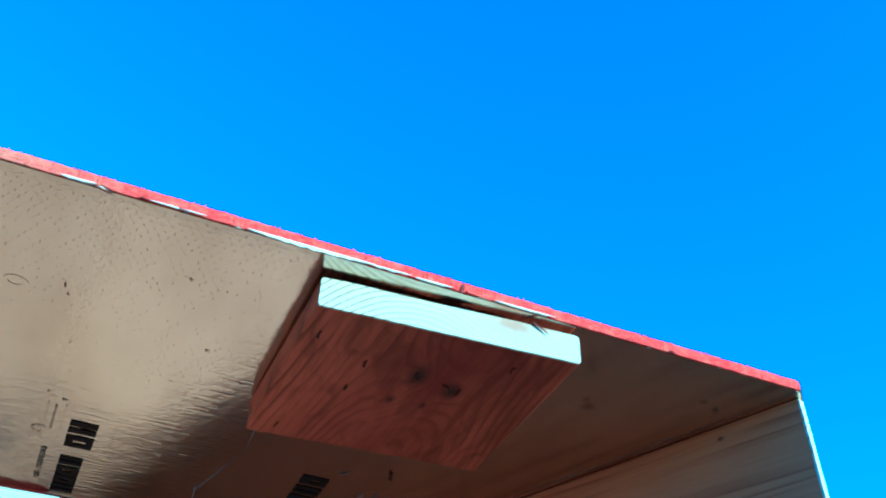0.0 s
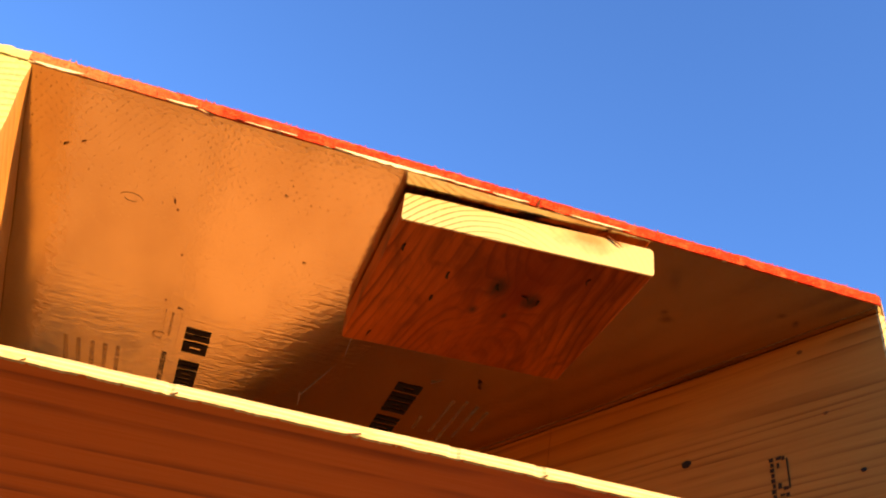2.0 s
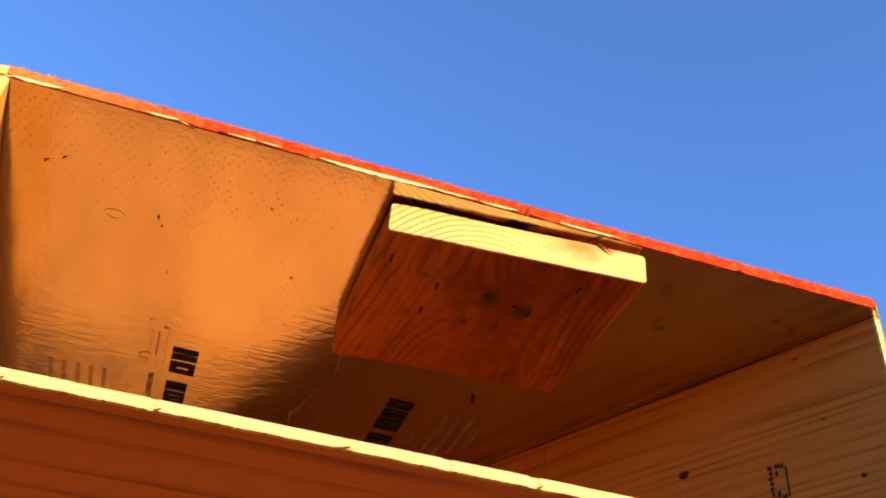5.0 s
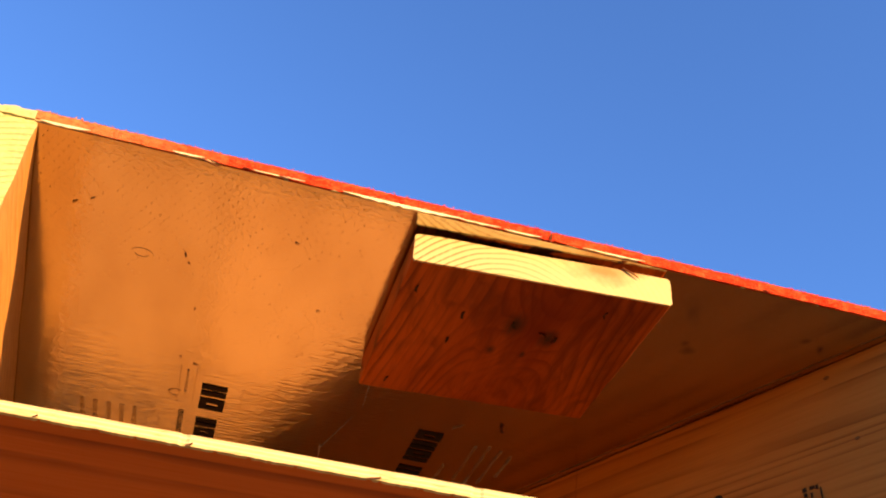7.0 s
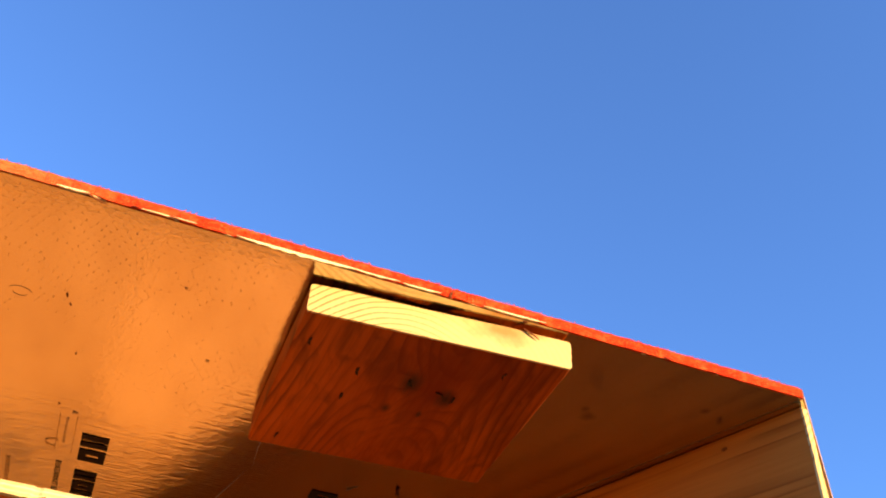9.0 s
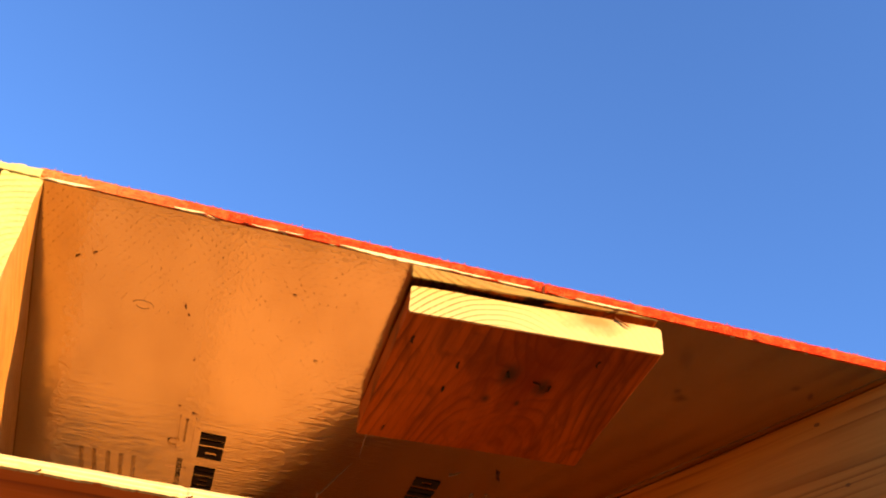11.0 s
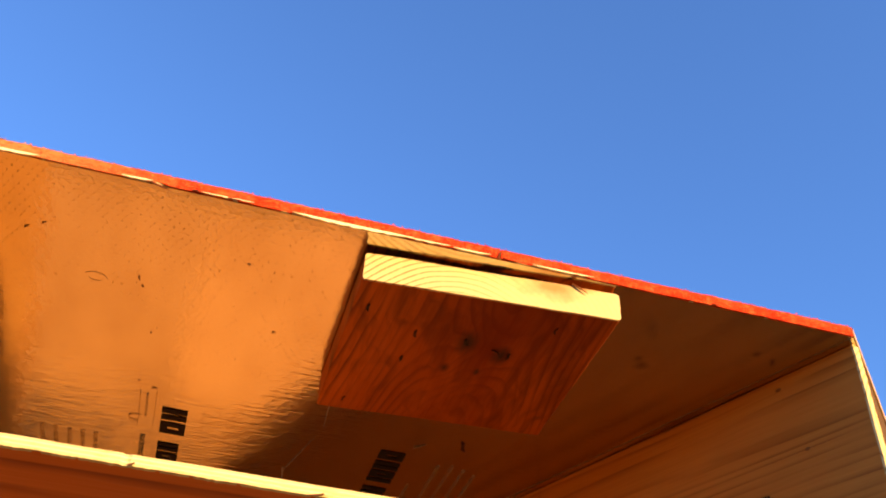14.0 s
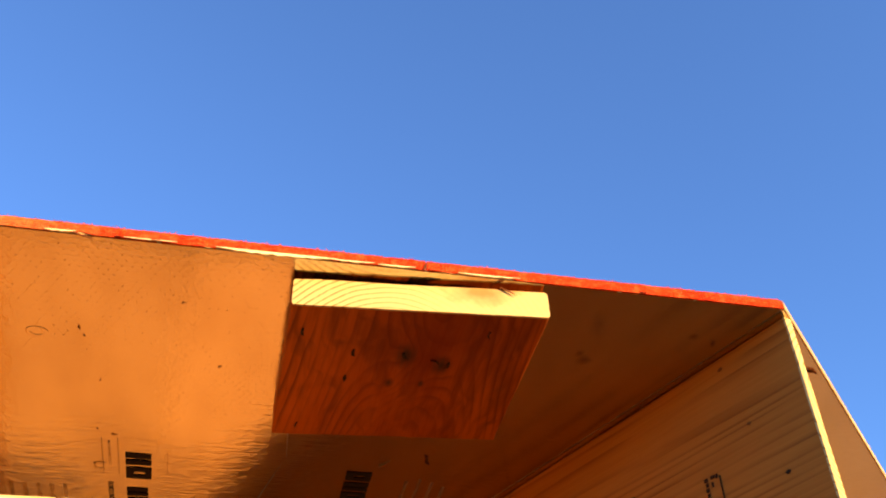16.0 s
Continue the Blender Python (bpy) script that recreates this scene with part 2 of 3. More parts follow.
def ply_edge_material():
    n = Nodes("plywood_edge", rough=0.75, spec=0.2)
    z = n.split(n.obj)[2]
    ply = n.math("FRACT", n.math("DIVIDE", z, 0.0032))
    f = n.noise(n.coords(scale=(0.1, 1, 1)), 500.0, 3.0)
    col = n.mix(n.span(ply, 0.45, 0.55), (0.52, 0.51, 0.28), (0.42, 0.38, 0.18))
    col = n.mix(n.span(ply, 0.0, 0.16, 0.65, 0.0), col, (0.24, 0.14, 0.05))
    col = n.mix(n.span(f, 0.34, 0.44, 0.5, 0.0), col, (0.30, 0.19, 0.07))
    return n.finish(col, f, 0.5, 0.001)


def plain(name, color, rough=0.6, metal=0.0, vary=0.3, scale=60.0):
    n = Nodes(name, rough=rough, metal=metal, spec=0.12)
    f = n.noise(n.obj, scale, 4.0)
    return n.finish(n.mix(n.span(f, 0.3, 0.7, 0.0, vary), color, tuple(c * 0.55 for c in color)), f, 0.2, 0.001)


def ground_material():
    n = Nodes("dry_soil", rough=0.95, spec=0.1)
    a = n.noise(n.obj, 0.35, 5.0, 0.6)
    b = n.noise(n.obj, 9.0, 5.0, 0.65)
    col = n.mix(n.span(a, 0.35, 0.65), (0.25, 0.165, 0.09), (0.18, 0.118, 0.062))
    col = n.mix(n.span(b, 0.4, 0.7, 0.0, 0.6), col, (0.26, 0.185, 0.105))
    return n.finish(col, b, 0.8, 0.03)


MAT_FOIL = foil_material()
MAT_FOIL_SIDE = foil_material("radiant_foil_side", 20.0, 1.6)
MAT_RED = painted_edge_material()
MAT_STRAND = strand_material()
MAT_BARE = plain("bare_strand_edge", (0.48, 0.43, 0.20), 0.85, 0.0, 0.55, 260)
MAT_PLY_EDGE = ply_edge_material()
PINE, PINE_LATE = (0.52, 0.265, 0.085), (0.26, 0.09, 0.024)
PALE, PALE_LATE = (0.47, 0.39, 0.165), (0.19, 0.11, 0.03)
# Darker and redder than the sawn end; the underside's shade is in this colour.
MAT_BLOCK = wood("block_pine_shaded", (0.36, 0.074, 0.0110), (0.045, 0.006, 0.002), "y", (0.020, 0, -0.010), ring=0.0080, wander=0.040,
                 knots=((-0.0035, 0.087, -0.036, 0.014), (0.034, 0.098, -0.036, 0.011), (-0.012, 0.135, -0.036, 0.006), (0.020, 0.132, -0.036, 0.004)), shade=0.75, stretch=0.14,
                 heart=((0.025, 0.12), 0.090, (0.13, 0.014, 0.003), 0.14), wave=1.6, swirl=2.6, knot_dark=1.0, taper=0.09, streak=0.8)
MAT_BLOCK_END = end_grain_material("block_end_grain", (0.47, 0.385, 0.185), (0.13, 0.06, 0.015), (-0.030, -0.098), 0.0056, ((0.052, -0.018, 0.030), (0.085, -0.012, 0.012)))
MAT_HIP_END = end_grain_material("hip_end_grain", (0.53, 0.445, 0.20), (0.20, 0.11, 0.03), (0.10, -0.12), 0.006, ())
MAT_RAFTER = wood("rafter_pine", PINE, PINE_LATE, "y", (0.004, 0, -0.085), ring=0.0095, wander=0.02, shade=0.6)
MAT_RAFTER_END = wood("rafter_end_grain", (0.44, 0.455, 0.19), (0.19, 0.14, 0.04), "y", (0.037, 0, -0.088), ring=0.0062, wander=0.008, shade=0.95, saw=True, wave=0.6)
MAT_RAFTER_END_B = wood("rafter_end_grain_worn", (0.42, 0.43, 0.18), (0.17, 0.12, 0.035), "y", (0.075, 0, -0.125), ring=0.0092, wander=0.022, shade=0.95, saw=True, wave=0.6)
MAT_HIP = wood("hip_pine", (0.47, 0.158, 0.024), (0.17, 0.042, 0.006), "y", (-0.03, 0, -0.05), ring=0.0105, wander=0.055, shade=0.85, stretch=0.04, turn=-23.6)
# Same plywood as the pale veneer; the underside's shade is in this colour.
MAT_SOFFIT_SHADED = wood("soffit_ply_shaded", (0.47, 0.112, 0.020), (0.15, 0.018, 0.004), "x", (0, 0.10, 0.010), ring=0.042, wander=0.060, shade=1.0, stretch=0.05, fine=0.6, wave=0.5)
# Lightened so the dark wedge mirrored in the foil comes out brighter.
MAT_ARM_LIGHTENED = wood("soffit_arm_lightened", (0.80, 0.38, 0.13), (0.58, 0.23, 0.07), "x", (0, 0.16, 0.03), ring=0.021, wander=0.06, shade=0.5, stretch=0.07)
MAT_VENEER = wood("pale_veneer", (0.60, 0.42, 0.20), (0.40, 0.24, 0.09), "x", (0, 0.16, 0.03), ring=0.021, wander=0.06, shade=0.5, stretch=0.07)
MAT_INK = plain("print_ink", (0.02, 0.013, 0.009), 0.9, 0.0, 0.4, 300)
MAT_FADED = plain("faded_ink", (0.50, 0.39, 0.27), 0.24, 0.95, 0.25, 300)
MAT_NAIL = plain("nail_steel", (0.035, 0.017, 0.008), 0.7, 0.0, 0.5, 400)
MAT_PALE = plain("torn_fibre", (0.72, 0.60, 0.38), 0.8, 0.0, 0.4, 300)
MAT_PUNCH = plain("punched_hole", (0.29, 0.16, 0.065), 0.6, 0.2, 0.4, 300)
MAT_KNOT = plain("knot_wood", (0.21, 0.07, 0.015), 0.6, 0.0, 0.5, 300)
MAT_STAMP = plain("stamp_ink", (0.055, 0.024, 0.008), 0.9, 0.0, 0.6, 500)
MAT_BARK = plain("dark_chip", (0.10, 0.032, 0.012), 0.9, 0.0, 0.5, 300)
MAT_CREASE = plain("foil_crease", (0.42, 0.30, 0.20), 0.7, 0.2, 0.4, 300)
MAT_JOINT = plain("joint_line", (0.22, 0.07, 0.014), 0.8, 0.0, 0.4, 300)
MAT_WALL = plain("wall_sheathing", (0.29, 0.150, 0.056), 0.8, 0.0, 0.25, 14)
MAT_GROUND = ground_material()


# ---- builders ----
def thing(name, base, label, category, kind="", group=""):
    """An Empty at a point of the roof's own frame."""
    ob = new(name)
    ob.empty_display_size = 0.05
    ob.matrix_world = ROOF @ Matrix.Translation(base)
    ob["base"] = list(base)
    return tagged(ob, label, category, group, kind)


def link_part(name, data, material, parent, label=""):
    ob = new(name, data)
    if material:
        data.materials.clear()
        data.materials.append(material)
    ob.parent = parent
    return tagged(ob, label)


def part(name, bm, material, parent, label="", smooth=False):
    """One mesh under a thing or part; its points are given in the roof's frame."""
    root = parent
    shift = Vector((0, 0, 0))
    while root:
        if "base" in root:
            shift += Vector(root["base"])
        root = root.parent
    bmesh.ops.translate(bm, verts=bm.verts, vec=-shift)
    bmesh.ops.recalc_face_normals(bm, faces=bm.faces)
    data = bpy.data.meshes.new(name)
    bm.to_mesh(data)
    bm.free()
    if smooth:
        data.polygons.foreach_set("use_smooth", [True] * len(data.polygons))
    return link_part(name, data, material, parent, label)


def wob(p, scale=30.0, amount=0.001):
    return noise.noise_vector(Vector(p) * scale) * amount


def prism(outline, top, bottom, bm=None):
    """A plate from an outline of (x, y) in the roof's frame."""
    bm = bm or bmesh.new()
    lo = [bm.verts.new((x, y, bottom)) for x, y in outline]
    hi = [bm.verts.new((x, y, top)) for x, y in outline]
    bm.faces.new(lo)
    bm.faces.new(hi)
    for i in range(len(lo)):
        j = (i + 1) % len(lo)
        bm.faces.new((lo[i], lo[j], hi[j], hi[i]))
    return bm


def lumber(start, finish, u0, v0, u1, v1, ease=0.005, steps=14, rough=0.0006, fuzz=0.0):
    """A sawn stick: a rectangle with eased corners, spanned by u and v, swept from start to finish."""
    bm = bmesh.new()
    section = []
    for cu, cv, a0 in ((1, 1, 0), (0, 1, 90), (0, 0, 180), (1, 0, 270)):
        for k in range(4):
            a = radians(a0 + k * 30)
            section.append((cu, cv, math.cos(a), math.sin(a)))
    dense = []
    for i, s in enumerate(section):
        dense.append(s)
        nxt = section[(i + 1) % len(section)]
        if (s[0], s[1]) != (nxt[0], nxt[1]):
            for k in range(1, 12):
                dense.append((s, nxt, k / 12))
    rings = []
    start, finish = Vector(start), Vector(finish)
    for i in range(steps + 1):
        f = i / steps
        o, u, v = start.lerp(finish, f), Vector(u0).lerp(Vector(u1), f), Vector(v0).lerp(Vector(v1), f)

        def point(s):
            cu, cv, c, d = s
            eu, ev = ease / u.length, ease / v.length
            return o + u * (cu + (-eu if cu else eu) + c * eu) + v * (cv + (-ev if cv else ev) + d * ev)
        ring = []
        for s in dense:
            p = point(s) if len(s) == 4 else point(s[0]).lerp(point(s[1]), s[2])
            p = p + wob(p, 40, rough)
            if fuzz and i == 0:
                p = p + Vector((random.uniform(-fuzz, fuzz), random.uniform(-fuzz, 0) * 0.6, random.uniform(-fuzz, fuzz)))
            ring.append(bm.verts.new(p))
        rings.append(ring)
    m = len(dense)
    # the sawn end is a piece of its own: its face and the first two millimetres
    cap = bmesh.new()
    way = (finish - start).normalized() * 0.002
    front = [cap.verts.new(v.co) for v in rings[0]]
    back = [cap.verts.new(v.co + way) for v in rings[0]]
    cap.faces.new(front)
    for i in range(m):
        cap.faces.new((front[i], front[(i + 1) % m], back[(i + 1) % m], back[i]))
    for v in rings[0]:
        v.co += way
    for a, b in zip(rings, rings[1:]):
        for i in range(m):
            bm.faces.new((a[i], a[(i + 1) % m], b[(i + 1) % m], b[i]))
    bm.faces.new(rings[0])
    bm.faces.new(list(reversed(rings[-1])))
    return bm, cap


def bar(x0, y0, x1, y1, z, thick=0.0004):
    return prism(((x0, y0), (x1, y0), (x1, y1), (x0, y1)), z, z - thick)


def sliver(p, q, width, thick=0.0006):
    """A thin tapering splinter from p to q."""
    bm = bmesh.new()
    p, q = Vector(p), Vector(q)
    d = (q - p).normalized()
    a = d.orthogonal().normalized() * width / 2
    b = d.cross(a).normalized() * thick
    ring = [bm.verts.new(p + v) for v in (a, b, -a, -b)]
    mid = [bm.verts.new(p.lerp(q, 0.55) + v * 0.7 + wob(p, 90, width * 0.5)) for v in (a, b, -a, -b)]
    tip = bm.verts.new(q)
    for i in range(4):
        j = (i + 1) % 4
        bm.faces.new((ring[i], ring[j], mid[j], mid[i]))
        bm.faces.new((mid[i], mid[j], tip))
    bm.faces.new(ring)
    return bm


# ---- plan, in the roof's frame: x along the eave, y inwards, z off the foil ----
CORNER = Vector((0.362, 0.0, 0.0))
HIP = Vector((-0.400, 0.9165, 0.0)).normalized()         # the hip, going in
EDGE2 = Vector((0.705, 0.706, -0.0495)).normalized()      # the eave past the corner
THICK = 0.0108
LEFT, DEEP = -2.6, 0.563

ground = new("ground", bpy.data.meshes.new("ground"))
gb = bmesh.new()
bmesh.ops.create_grid(gb, x_segments=40, y_segments=40, size=900)
for gv in gb.verts:
    far = gv.co.length
    gv.co.z = 0 if far < 30 else noise.noise(gv.co * 0.01) * min(2.0, (far - 30) * 0.01)
gb.to_mesh(ground.data)
gb.free()
ground.data.materials.append(MAT_GROUND)
tagged(ground, "dry tan soil ground in low sunlight", "ground", kind="structure")


# roof panel with the foil, its painted edge and prints
def roof_panel():
    root = thing("roof_panel", (0, 0, 0), "strand board roof panel with foil underside and red painted edge", "roof panel", "structure")
    end = CORNER + HIP * (DEEP / HIP.y)
    core = [(LEFT, 0.0012), (-0.571, 0.0012), (-0.569, 0.015), (-0.450, 0.015), (-0.447, 0.0012), (CORNER.x, 0.0012), (end.x, DEEP), (LEFT, DEEP)]
    part("board", prism(core, THICK, 0.0006), MAT_STRAND, root, "raw strand board core")
    # foil sheet, slightly uneven
    bm = bmesh.new()
    nx, ny = 150, 40
    grid = []
    for j in range(ny + 1):
        y = 0.0015 + (DEEP - 0.0015) * j / ny
        right = CORNER.x + HIP.x * y / HIP.y - 0.001
        row = []
        for i in range(nx + 1):
            x = LEFT + (right - LEFT) * (1 - (1 - i / nx) ** 1.0)
            row.append(bm.verts.new((x, y, -0.0004 + noise.noise(Vector((x * 9, y * 7, 3.1))) * 0.0004)))
        grid.append(row)
    for j in range(ny):
        for i in range(nx):
            bm.faces.new((grid[j][i], grid[j][i + 1], grid[j + 1][i + 1], grid[j + 1][i]))
    part("foil", bm, MAT_FOIL, root, "crinkled perforated silver foil facing", smooth=True)
    # painted strips along the edge: a ragged lower line, bare over the doubled rafter
    for a, b in ((LEFT, -0.568), (-0.446, -0.0006), (0.0006, CORNER.x)):
        bm = bmesh.new()
        cnt = int((b - a) / 0.0018)
        rows = []
        for i in range(cnt + 1):
            x = a + (b - a) * i / cnt
            rag = max(0.0, noise.noise(Vector((x * 24, 0, 5.0)))) * 0.0032 + max(0.0, noise.noise(Vector((x * 140, 0, 1.0)))) * 0.0014
            if -0.19 < x < -0.09:
                rag += 0.0026 * math.sin((x + 0.19) / 0.10 * math.pi)
            if x > 0.12:
                rag *= 0.25
            if i == 0 or i == cnt:
                rag *= 0.3
            top = THICK + 0.0004 + noise.noise(Vector((x * 60, 2, 0))) * 0.0007 + noise.noise(Vector((x * 420, 2, 0))) * 0.0007
            lo = 0.0002 + rag
            dy = noise.noise(Vector((x * 90, 7, 0))) * 0.0007 + noise.noise(Vector((x * 500, 7, 0))) * 0.0006
            rows.append([bm.verts.new((x, y + dy, z)) for y, z in ((0.0, lo), (-0.0004, (lo + top) / 2), (0.0, top), (0.004, top), (0.004, lo))])
        for r, s in zip(rows, rows[1:]):
            for k in range(5):
                bm.faces.new((r[k], r[(k + 1) % 5], s[(k + 1) % 5], s[k]))
        bm.faces.new(rows[0])
        bm.faces.new(rows[-1])
        part("painted_edge", bm, MAT_RED, root, "rough red edge paint")
    # bare broken edge over the rafters
    bm = bmesh.new()
    rows = []
    for i in range(121):
        x = -0.573 + 0.129 * i / 120
        t0 = 0.0002 + (0.0022 * abs(noise.noise(Vector((x * 70, 1, 1)))) if x < -0.48 else 0.0)
        sag = min(1.0, max(0.0, (-0.462 - x) / 0.05))
        t1 = THICK - 0.0008 - 0.0026 * sag - (0.0034 * abs(noise.noise(Vector((x * 50, 3, 1)))) + 0.0012 * noise.noise(Vector((x * 260, 3, 1)))) * (1.0 if x < -0.47 else 0.4)
        dy = noise.noise(Vector((x * 120, 0, 2))) * 0.0015
        rows.append([bm.verts.new((x, y + dy, z)) for y, z in ((-0.0008, t0), (-0.0015, (t0 + t1) / 2), (0.0, t1), (0.016, t1), (0.016, t0))])
    for r, s in zip(rows, rows[1:]):
        for k in range(5):
            bm.faces.new((r[k], r[(k + 1) % 5], s[(k + 1) % 5], s[k]))
    bm.faces.new(rows[0])
    bm.faces.new(rows[-1])
    part("bare_edge", bm, MAT_BARE, root, "splintered bare strand edge")
    # crack in the paint with a lifted flake, a hanging chip, loose fibres
    part("flake", sliver((0.003, -0.0012, 0.001), (0.030, -0.0008, -0.0012), 0.005, 0.0012), MAT_RED, root, "lifted flake of red paint")
    part("flake", sliver((0.0, -0.0012, 0.007), (-0.003, -0.001, -0.002), 0.003, 0.001), MAT_BARK, root, "dark crack in the red paint")
    part("chip", sliver((-0.310, -0.001, 0.0), (-0.290, 0.003, -0.003), 0.005, 0.001), MAT_BARK, root, "dark bark chip")
    for x, ln, w in ((-0.440, 0.040, 0.0026), (-0.334, 0.026, 0.0016), (-0.268, 0.045, 0.0009), (-0.190, 0.108, 0.0036), (-0.088, 0.040, 0.0012), (-0.045, 0.035, 0.0014), (0.030, 0.060, 0.0014)):
        bm = bmesh.new()
        rows = []
        for i in range(25):
            f = i / 24
            px = x + ln * f
            tall = w * (math.sin(math.pi * f) ** 0.8) * (0.8 + 0.5 * noise.noise(Vector((px * 160, 4, 2)))) + 0.0002
            base = 0.0010 + 0.0008 * f
            rows.append([bm.verts.new(p) for p in ((px, -0.0011, base - tall), (px, -0.0013, base), (px, 0.0006, base), (px, 0.0006, base - tall))])
        for r, q in zip(rows, rows[1:]):
            for k in range(4):
                bm.faces.new((r[k], r[(k + 1) % 4], q[(k + 1) % 4], q[k]))
        bm.faces.new(rows[0])
        bm.faces.new(rows[-1])
        part("fibre", bm, MAT_PALE, root, "pale torn wood fibre")
    for x, ln in ((-0.245, 0.02), (-0.275, 0.012), (0.21, 0.010)):
        part("chip", sliver((x, -0.001, 0.0012), (x + ln, -0.001, 0.0), 0.002, 0.0005), MAT_BARK, root, "dark bark chip")
    return root


panel = roof_panel()
FOIL_Z = -0.0012


def prints(root):
    """Printed marks on the foil: trade words as bars, small lines as bars."""
    def cell(x0, x1, y, w, shape):
        """A plain mark of a letter's size: a block with one or two slots cut out."""
        d, e = x1 - x0, w * 0.92
        rects = {
            "slot": ((0, 0, 1, 0.36), (0, 0.66, 1, 1), (0, 0.36, 0.3, 0.66), (0.74, 0.36, 1, 0.66)),
            "split": ((0, 0, 1, 0.40), (0, 0.60, 1, 1)),
            "bar": ((0, 0, 1, 0.8),),
        }[shape]
        bm = bmesh.new()
        for k, (a0, b0, a1, b1) in enumerate(rects):
            prism(((x0 + d * a0, y + e * b0), (x0 + d * a1, y + e * b0), (x0 + d * a1, y + e * b1), (x0 + d * a0, y + e * b1)), FOIL_Z - 0.00002 * k, FOIL_Z - 0.0003 - 0.00003 * k, bm)
        part("print_mark", bm, MAT_INK, root, "bold dark print mark")

    for y, shape in ((0.374, "split"), (0.407, "slot")):
        cell(-0.275, -0.246, y, 0.028, shape)
    for y, shape in ((0.458, "split"), (0.484, "slot"), (0.508, "slot"), (0.532, "split")):
        cell(-0.275, -0.250, y, 0.021, shape)
    for y, w, shape in ((0.384, 0.022, "slot"), (0.411, 0.021, "split"), (0.436, 0.018, "slot"), (0.457, 0.011, "bar"), (0.482, 0.022, "split"), (0.508, 0.022, "slot"), (0.533, 0.022, "split")):
        cell(-0.018, 0.013, y, w, shape)

    def small_line(x, y0, y1, high, material, label):
        """A line of writing too small to read: short strokes with word gaps."""
        bm = bmesh.new()
        y = y0
        while y < y1:
            for k in range(random.randint(2, 6)):
                h = high * random.uniform(0.65, 1.0)
                w = random.uniform(0.0009, 0.0016)
                if y + w < y1:
                    prism(((x - h / 2, y), (x + h / 2, y), (x + h / 2, y + w), (x - h / 2, y + w)), FOIL_Z, FOIL_Z - 0.0003, bm)
                y += w + 0.0014
            y += 0.0022
        part("print_line", bm, material, root, label)

    for x in (-0.408, -0.393, -0.377, -0.362, -0.347):
        small_line(x, 0.462, 0.556, 0.0062, MAT_FADED, "small faded print line")
    small_line(-0.2925, 0.350, 0.405, 0.0034, MAT_FADED, "small faded print line")
    for x, y0, y1 in ((0.058, 0.40, 0.50), (0.074, 0.395, 0.52), (0.090, 0.40, 0.50), (0.035, 0.46, 0.50), (0.106, 0.41, 0.47)):
        small_line(x, y0, y1, 0.0050, MAT_FADED, "small faded print line")
    for x, y0, y1 in ((-0.3005, 0.345, 0.425), (-0.283, 0.345, 0.425), (-0.228, 0.37, 0.42)):
        part("print_line", bar(x - 0.0004, y0, x + 0.0004, y1, FOIL_Z, 0.0003), MAT_FADED, root, "small faded print line")
    bm = bmesh.new()
    ring = [[bm.verts.new((-0.303 + r * math.cos(a), 0.408 + r * math.sin(a), z)) for r, z in ((0.0085, FOIL_Z), (0.0068, FOIL_Z), (0.0068, FOIL_Z - 0.0003), (0.0085, FOIL_Z - 0.0003))]
            for a in [radians(70 + 250 * k / 20) for k in range(21)]]
    for r, s in zip(ring, ring[1:]):
        for k in range(4):
            bm.faces.new((r[k], r[(k + 1) % 4], s[(k + 1) % 4], s[k]))
    part("print_line", bm, MAT_FADED, root, "round faded print mark")
    cu = bpy.data.curves.new("print_word", "FONT")
    cu.body, cu.size, cu.extrude = "RADIANT BA", 0.0092, 0.0001
    tmp = bpy.data.objects.new("tmp", cu)
    scene.collection.objects.link(tmp)
    bpy.context.view_layer.update()
    data = bpy.data.meshes.new_from_object(tmp.evaluated_get(bpy.context.evaluated_depsgraph_get()))
    bpy.data.objects.remove(tmp)
    m = Matrix(((0, 1, 0, -0.2965), (1.5, 0, 0, 0.447), (0, 0, -1, FOIL_Z), (0, 0, 0, 1)))
    data.transform(m)
    link_part("print_word", data, MAT_INK, root, "small dark printed words")


prints(panel)


def foil_flecks(root):
    """Staple holes and scuffs in the foil."""
    spots = [(-0.312, 0.137, 0.0085, 80, 0.0022), (-0.308, 0.149, 0.004, 60, 0.0022), (-0.296, 0.225, 0.003, 80, 0.0022), (-0.177, 0.184, 0.005, -10, 0.0016),
             (-0.397, 0.083, 0.006, -40, 0.0014), (-0.412, 0.093, 0.007, -35, 0.0017), (-0.215, 0.083, 0.005, 20, 0.0014), (-0.285, 0.335, 0.008, 0, 0.0016), (-0.303, 0.325, 0.003, 10, 0.0016),
             (0.074, 0.345, 0.02, 70, 0.009), ]
    for x, y, ln, ang, w in spots:
        c, s = math.cos(radians(ang)) * ln / 2, math.sin(radians(ang)) * ln / 2
        part("scuff", sliver((x - c, y - s, FOIL_Z), (x + c, y + s, FOIL_Z), w, 0.0004), MAT_BARK, root, "small dark scuff")
    for p, q, w in (((-0.098, 0.28, 0), (-0.092, 0.37, 0), 0.0014), ((-0.120, 0.475, 0), (-0.096, 0.37, 0), 0.0018), ((-0.122, 0.47, 0), (-0.118, 0.51, 0), 0.004),
                    ((0.018, 0.366, 0), (0.030, 0.352, 0), 0.004)):
        part("crease", sliver((p[0], p[1], FOIL_Z), (q[0], q[1], FOIL_Z), w, 0.0004), MAT_CREASE, root, "raised foil crease")


foil_flecks(panel)


